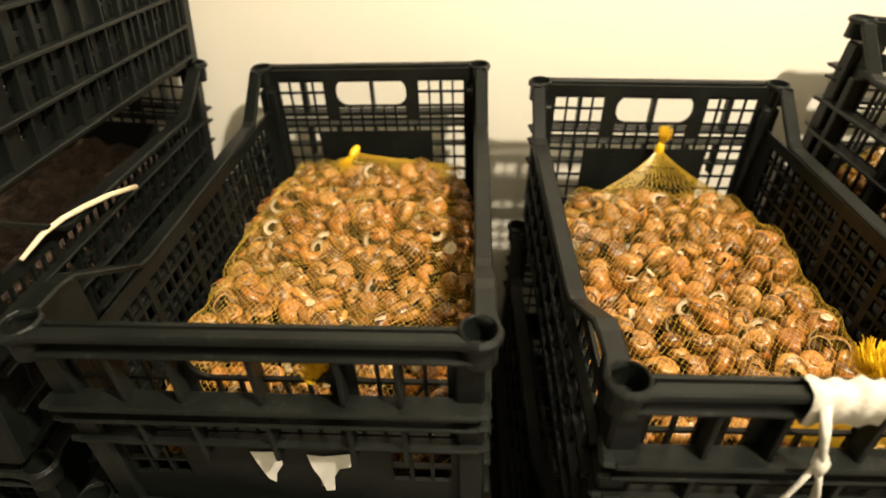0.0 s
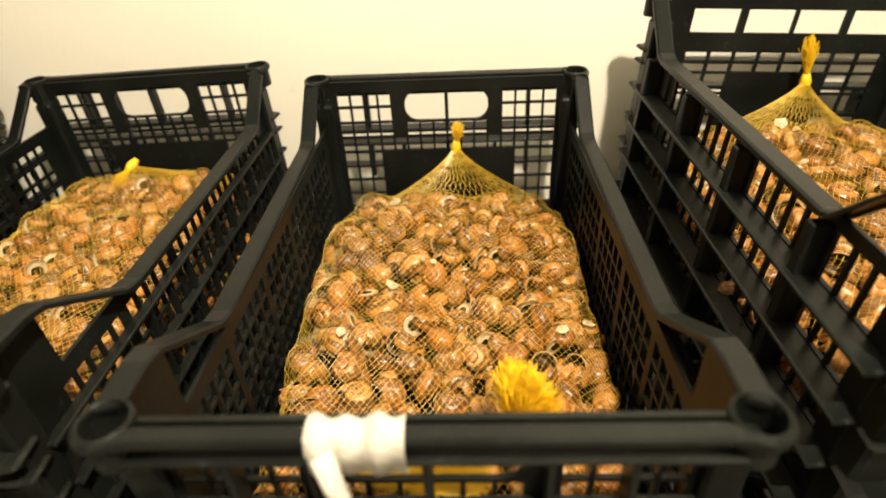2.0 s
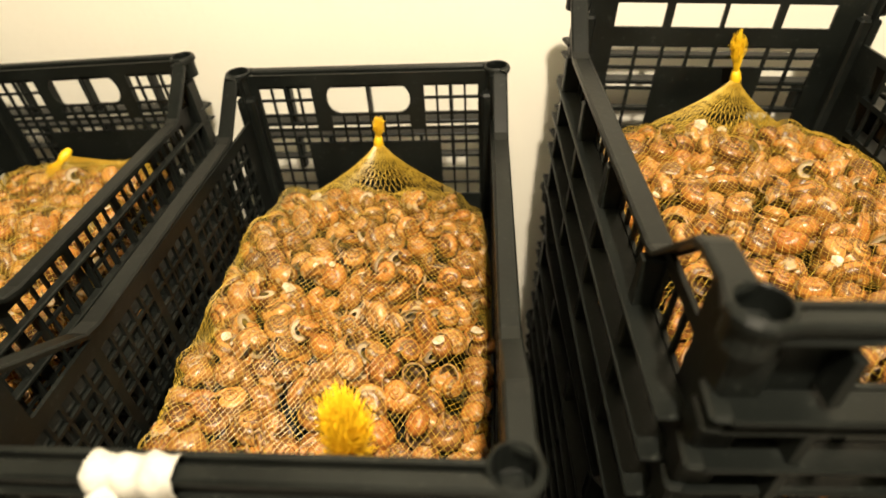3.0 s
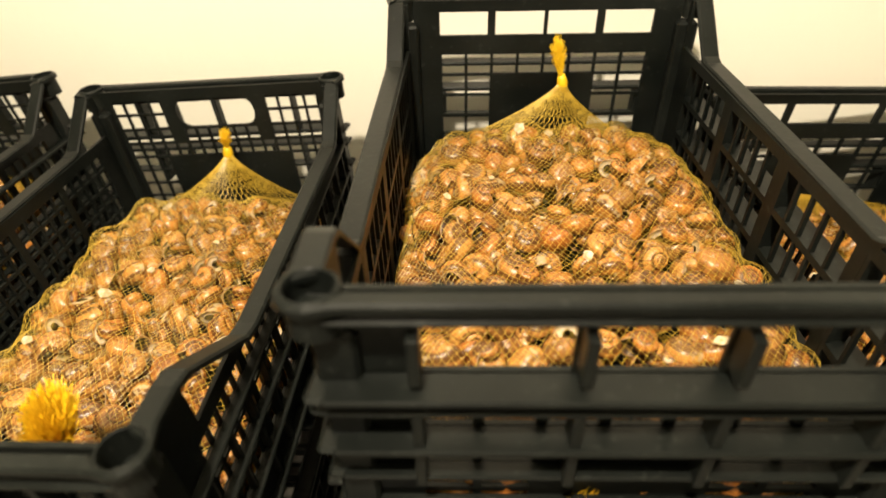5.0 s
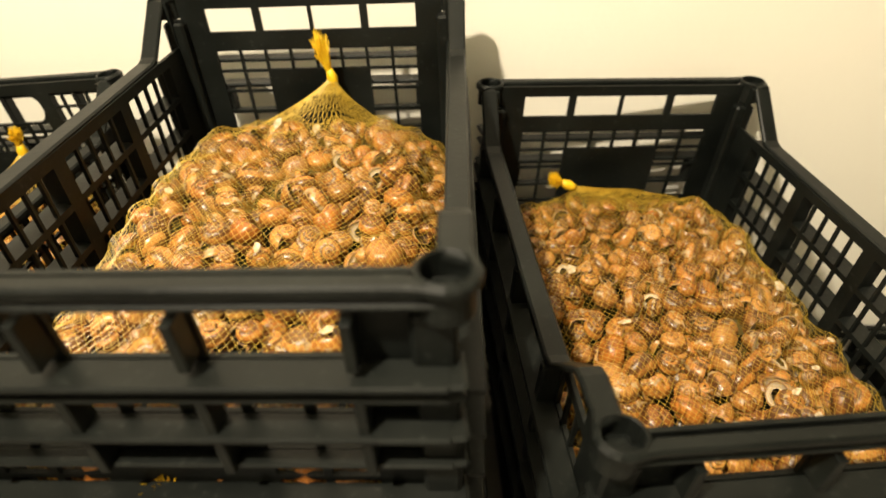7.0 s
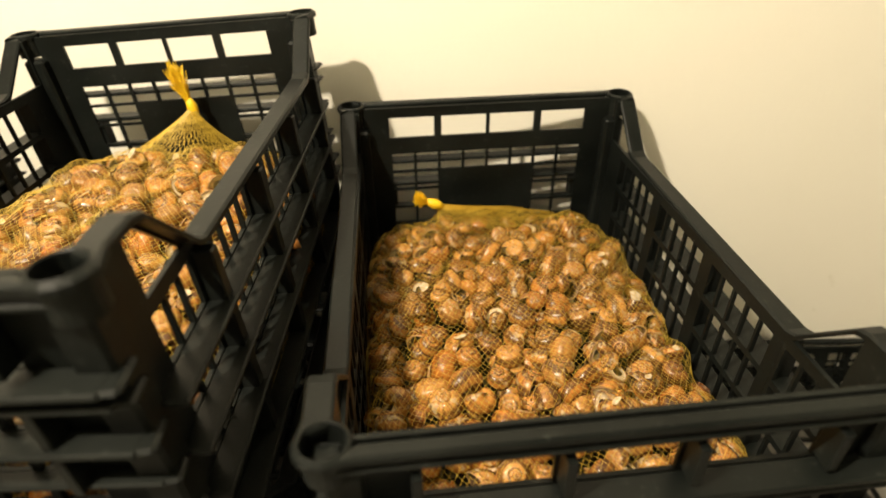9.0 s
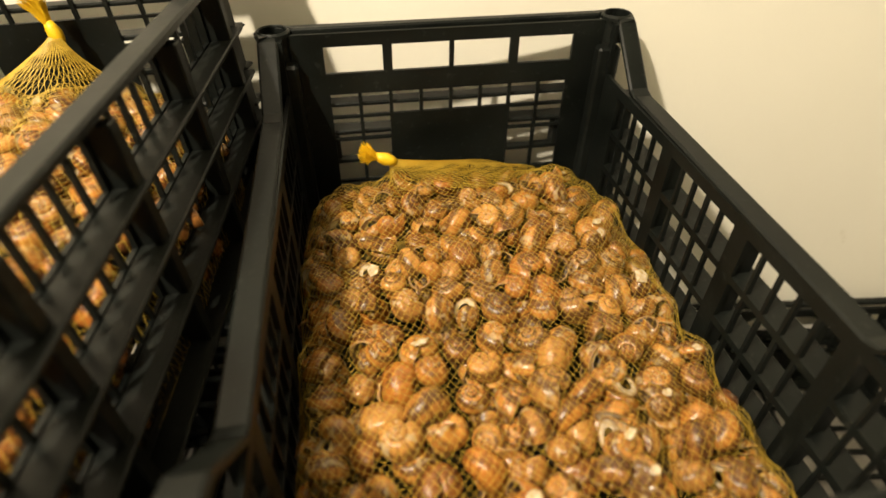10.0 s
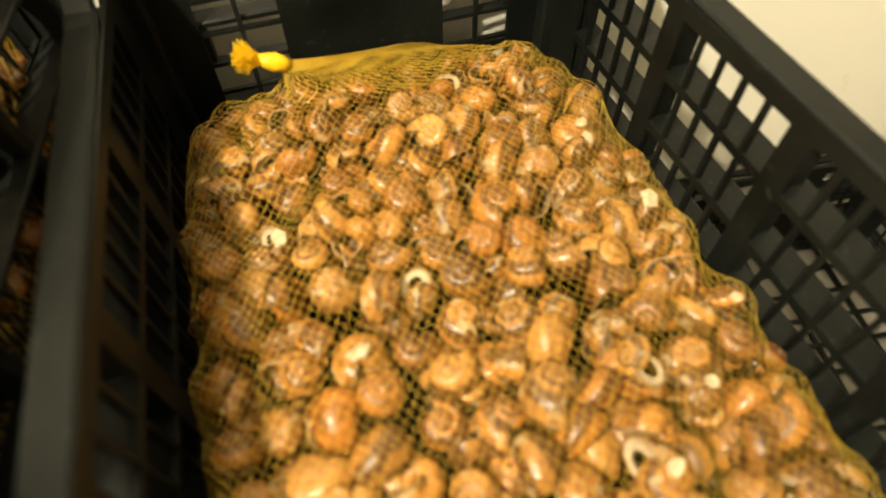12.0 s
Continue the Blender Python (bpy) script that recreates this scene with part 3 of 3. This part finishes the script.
        for _ in range(26):
            S = Z.copy()
            S[1:-1, 1:-1] = (Z[:-2, 1:-1] + Z[2:, 1:-1] + Z[1:-1, :-2] + Z[1:-1, 2:]) / 4
            Z = np.maximum(S, base)
        Z = Z + 0.0008
        Z = np.where(r > 1.0, np.maximum(Z - (r - 1.0) * 0.55, self.low + 0.004), Z)
        G = np.stack([X, Y, Z], -1)
        pts, qts = [], []
        for di in (1, -1):
            a = G[:-1, :-1] if di == 1 else G[1:, :-1]
            b = G[1:, 1:] if di == 1 else G[:-1, 1:]
            pts.append(a.reshape(-1, 3)), qts.append(b.reshape(-1, 3))
        p, q = np.concatenate(pts), np.concatenate(qts)
        # keep every second strand of each family, so that the two cross in diamonds
        ii, jj = np.meshgrid(np.arange(nu - 1), np.arange(nv - 1), indexing="ij")
        keep = np.concatenate([((ii - jj) % 2 == 0).ravel(), ((ii + jj) % 2 == 1).ravel()])
        v, f = tubes(p[keep], q[keep], 0.00020)
        put_part("net", mesh_of("net", v, f, [NET]), self.bag, None, "fine yellow plastic net")

    def neck(self, knot, base, rx, ry, tail, length, spread, sag=0.25, strands=46):
        """The gathered end: strands rise from an oval on the bag to the knot, and end in a frayed tail."""
        K, C = Vector(knot), Vector(base)
        p, q = [], []
        steps = 12
        for fam in (-1, 1):
            for i in range(strands):
                prev = None
                for s in range(steps + 1):
                    t = s / steps
                    a = 2 * math.pi * ((i + 0.5 * (fam > 0)) / strands) + fam * 0.9 * t * (1 - 0.4 * t)
                    fold = 1 + 0.10 * math.sin(5 * a + self.seed) * (1 - t)
                    shrink = ((1 - t) ** (1 + sag)) * fold + 0.045 * t
                    x = C.x + rx * math.cos(a) * shrink + (K.x - C.x) * t
                    y = C.y + ry * math.sin(a) * shrink + (K.y - C.y) * t
                    z = C.z + (K.z - C.z) * t
                    now = (x, y, z)
                    if prev:
                        p.append(prev), q.append(now)
                    prev = now
        v, f = tubes(p, q, 0.00036)
        put_part("neck", mesh_of("neck", v, f, [NET]), self.bag, None, "gathered yellow net neck")
        T = Vector(tail).normalized()
        bm_v, bm_f = swept([K - T * 0.012, K - T * 0.006, K, K + T * 0.006, K + T * 0.012], [0.004, 0.0062, 0.0074, 0.0060, 0.004], 10)
        me = mesh_of("knot", bm_v, bm_f, [TAIL], True)
        put_part("knot", me, self.bag, None, "tight yellow knot")
        self.brush(K + T * 0.008, T, length, spread, 190)

    def brush(self, start, T, length, spread, count, name="tail"):
        rnd = self.rnd
        p, q = [], []
        side = T.cross(Vector((0, 0, 1)))
        side = side.normalized() if side.length > 0.1 else Vector((1, 0, 0))
        up = side.cross(T)
        for i in range(count):
            a, e = rnd.uniform(0, 6.28), math.sqrt(rnd.random())
            off = side * math.cos(a) * e + up * math.sin(a) * e * 0.55
            L = length * rnd.uniform(0.55, 1.0)
            prev = None
            for s in range(6):
                t = s / 5
                wide = 0.004 + spread * t ** 0.9
                now = start + T * (L * t * (1 - 0.25 * e * t)) + off * wide * (1 + 0.35 * e * t) + side * (0.0030 * t * math.sin(i * 1.7 + 5 * t)) + up * (0.0030 * t * math.cos(2.3 * i + 4 * t))
                if prev is not None:
                    p.append(tuple(prev)), q.append(tuple(now))
                prev = now
        v, f = tubes(p, q, 0.0004)
        put_part(name, mesh_of(name, v, f, [TAIL]), self.bag, None, "frayed bright yellow net tail")


bag_a = Bag(M_A, "yellow net bag of brown snail shells, its tied end lying flat", 0.002, -0.010, 0.154, 0.252, 0.012, 0.126, 11, 0.010)
bag_a.neck((-0.022, 0.212, 0.136), (0.045, 0.205, 0.108), 0.105, 0.026, (-0.40, -0.70, -0.42), 0.034, 0.005)
bag_b = Bag(M_B, "yellow net bag of brown snail shells, its tied end standing up", 0.001, -0.018, 0.156, 0.250, 0.012, 0.114, 12, 0.012)
bag_b.neck((0.012, 0.256, 0.151), (0.018, 0.212, 0.090), 0.095, 0.040, (0.12, 0.02, 1.0), 0.034, 0.006)
bag_c = Bag(M_C, "yellow net bag heaped with brown snail shells, knotted upright", 0.003, -0.016, 0.177, 0.254, 0.014, 0.152, 13, 0.002)
bag_c.neck((0.024, 0.246, 0.182), (0.006, 0.205, 0.128), 0.082, 0.046, (-0.22, 0.05, 1.0), 0.060, 0.008)
bag_d = Bag(M_D, "yellow net bag of brown snail shells with its knot laid over", -0.004, -0.014, 0.176, 0.252, 0.014, 0.150, 14, 0.004)
bag_d.neck((-0.086, 0.190, 0.172), (-0.005, 0.196, 0.140), 0.085, 0.028, (-1.0, 0.05, 0.42), 0.026, 0.007)
bag_b.brush(Vector((0.060, -0.226, 0.146)), Vector((0.10, 0.05, 1.0)).normalized(), 0.070, 0.022, 1200, "front_tail")
bag_a.brush(Vector((0.042, -0.274, 0.168)), Vector((0.10, -0.02, 1.0)).normalized(), 0.046, 0.010, 800, "front_tail")
bag_b.brush(Vector((-0.050, -0.267, 0.158)), Vector((1.0, 0.0, 0.06)).normalized(), 0.110, 0.010, 260, "front_fold")
bag_c.brush(Vector((-0.030, -0.268, 0.050)), Vector((0.3, -0.25, 0.9)).normalized(), 0.045, 0.012, 160, "front_tail")


def flakes(bag, count):
    """Pale broken bits among the shells."""
    rnd = random.Random(bag.seed + 50)
    for k in range(count):
        p, s = rnd.choice(bag.top)
        n = rnd.randint(5, 7)
        size = rnd.uniform(0.0045, 0.0110)
        ring = [(size * rnd.uniform(0.6, 1.0) * math.cos(6.283 * i / n), size * rnd.uniform(0.5, 0.9) * math.sin(6.283 * i / n)) for i in range(n)]
        verts = [(x, y, 0.0012 - 16 * (x * x + y * y)) for x, y in ring] + [(x, y, 0.0002 - 16 * (x * x + y * y)) for x, y in ring] + [(0, 0, 0.0016)]
        faces = [[i, (i + 1) % n, 2 * n] for i in range(n)] + [[(i + 1) % n, i, n + i, n + (i + 1) % n] for i in range(n)] + [[n + i for i in range(n)][::-1]]
        put_part("flake", mesh_of("flake", verts, faces, [CAP]), bag.bag, Matrix.Translation(p + Vector((0.002, -0.003, s * 0.84))) @ Euler((rnd.uniform(-0.7, 0.5), rnd.uniform(-0.6, 0.6), rnd.uniform(0, 6))).to_matrix().to_4x4(), "pale broken shell flake")


for b_, n_ in ((bag_a, 9), (bag_b, 14), (bag_c, 13), (bag_d, 11)):
    flakes(b_, n_)


# ---- small things ----
def ragged(name, outline, thick, mat, parent_m, label, category):
    """A torn scrap, its outline in the x, z plane."""
    verts, n = [], len(outline)
    for s in (-1, 1):
        verts += [(x + 0.0006 * math.sin(37 * z * 40), s * thick / 2, z) for x, z in outline]
    faces = [list(range(n))[::-1], [n + k for k in range(n)]]
    faces += [[k, (k + 1) % n, n + (k + 1) % n, n + k] for k in range(n)]
    ob = new(name, mesh_of(name, verts, faces, [mat]))
    ob.matrix_basis = parent_m
    return tagged(ob, label, category)


FRONT_A = M_A @ pose(-0.010, -0.2880, H1)
ragged("paper_scrap", [(-0.021, -0.158), (0.006, -0.157), (0.005, -0.176), (-0.004, -0.190), (-0.006, -0.204), (-0.013, -0.199), (-0.018, -0.178)], 0.0008, PAPER, FRONT_A, "narrow torn white label scrap on a black crate", "label")
ragged("paper_scrap", [(0.030, -0.160), (0.045, -0.162), (0.070, -0.157), (0.069, -0.176), (0.058, -0.180), (0.052, -0.192), (0.049, -0.214), (0.040, -0.216), (0.038, -0.196), (0.033, -0.180)], 0.0008, PAPER, FRONT_A, "wide torn white label scrap on a black crate", "label")

# the white cloth tied round the rim
tie = new("cloth_tie")
tie.matrix_basis = M_B @ pose(0, 0, H1)
tagged(tie, "white cloth strip wrapped and knotted round the crate rim", "cloth")


def lumpy(name, bm, amount, scale, mat, parent, label=""):
    for v in bm.verts:
        v.co += v.normal * (amount * noise.noise(v.co * scale))
    return part(name, bm, mat, parent, label, True)


bm = bmesh.new()
turns = 44
for k in range(turns + 1):
    x = -0.064 + 0.054 * k / turns
    pitch = 0.0011 * math.sin(k * 0.45) + 0.0006 * math.sin(k * 0.21 + 1)
    loop = [(-0.304 - pitch, -0.026), (-0.3055 - pitch, -0.006), (-0.3025 - pitch, 0.0025 + pitch), (-0.295, 0.0042 + pitch), (-0.2875 + pitch, 0.0030 + pitch),
            (-0.2840, -0.004), (-0.2845, -0.014), (-0.290, -0.0245), (-0.297, -0.028)]
    ring = [bm.verts.new((x, y, z)) for y, z in loop]
    if k:
        for i in range(len(ring)):
            bm.faces.new([last[i - 1], last[i], ring[i], ring[i - 1]])
    last = ring
lumpy("wrap", bm, 0.0012, 160, CLOTH, tie)
for name, pts, rad, flat in (
        ("strand", [(-0.055, -0.306, -0.006), (-0.050, -0.311, -0.026), (-0.045, -0.313, -0.046), (-0.043, -0.314, -0.058)], [0.007, 0.007, 0.0055, 0.005], 0.5),
        ("knot", [(-0.045, -0.312, -0.047), (-0.043, -0.314, -0.056), (-0.042, -0.315, -0.066)], [0.005, 0.0080, 0.005], 0.75),
        ("strand", [(-0.042, -0.315, -0.062), (-0.036, -0.317, -0.085), (-0.032, -0.317, -0.110), (-0.030, -0.317, -0.140), (-0.031, -0.317, -0.170)], [0.0042, 0.0048, 0.0042, 0.0052, 0.0065], 0.5),
        ("string", [(-0.045, -0.314, -0.058), (-0.053, -0.318, -0.075), (-0.060, -0.319, -0.100), (-0.066, -0.320, -0.125), (-0.074, -0.321, -0.160)], [0.0022, 0.0020, 0.0020, 0.0022, 0.0018], 1.0)):
    v, f = swept(pts, rad, 10, flat)
    put_part(name, mesh_of(name, v, f, [CLOTH], True), tie)

# the pale stalk across the litter crate, and the litter
v, f = swept([(-0.690, 0.055, 0.664), (-0.697, 0.010, 0.678), (-0.698, -0.035, 0.690), (-0.700, -0.070, 0.697), (-0.703, -0.100, 0.698), (-0.705, -0.135, 0.692)], [0.0036, 0.0034, 0.0033, 0.0030, 0.0030, 0.0022], 8)
stalk = tagged(new("dry_stalk", mesh_of("dry_stalk", v, f, [STRAW], True)), "pale dry bent stalk lying on the crate rim", "stalk")
E_M = crate_pose(E_X, E_Y, 0.735, H1, 0, 0, -3.5)
nx, ny = 40, 60
verts = []
for i in range(nx + 1):
    for j in range(ny + 1):
        x, y = -0.168 + 0.336 * i / nx, -0.270 + 0.540 * j / ny
        verts.append((x, y, 0.095 + 0.030 * noise.noise(Vector((x * 9, y * 9, 1))) + 0.018 * noise.noise(Vector((x * 45, y * 45, 5)))))
faces = [[i * (ny + 1) + j, (i + 1) * (ny + 1) + j, (i + 1) * (ny + 1) + j + 1, i * (ny + 1) + j + 1] for i in range(nx) for j in range(ny)]
b = len(verts)
verts += [(-0.168, -0.270, 0.012), (0.168, -0.270, 0.012), (0.168, 0.270, 0.012), (-0.168, 0.270, 0.012)]
faces.append([b + 3, b + 2, b + 1, b])
litter = new("litter_heap", mesh_of("litter_heap", verts, faces, [LITTER]))
litter.matrix_basis = E_M
tagged(litter, "heap of dark damp leaf litter in a crate", "litter", kind="stuff")
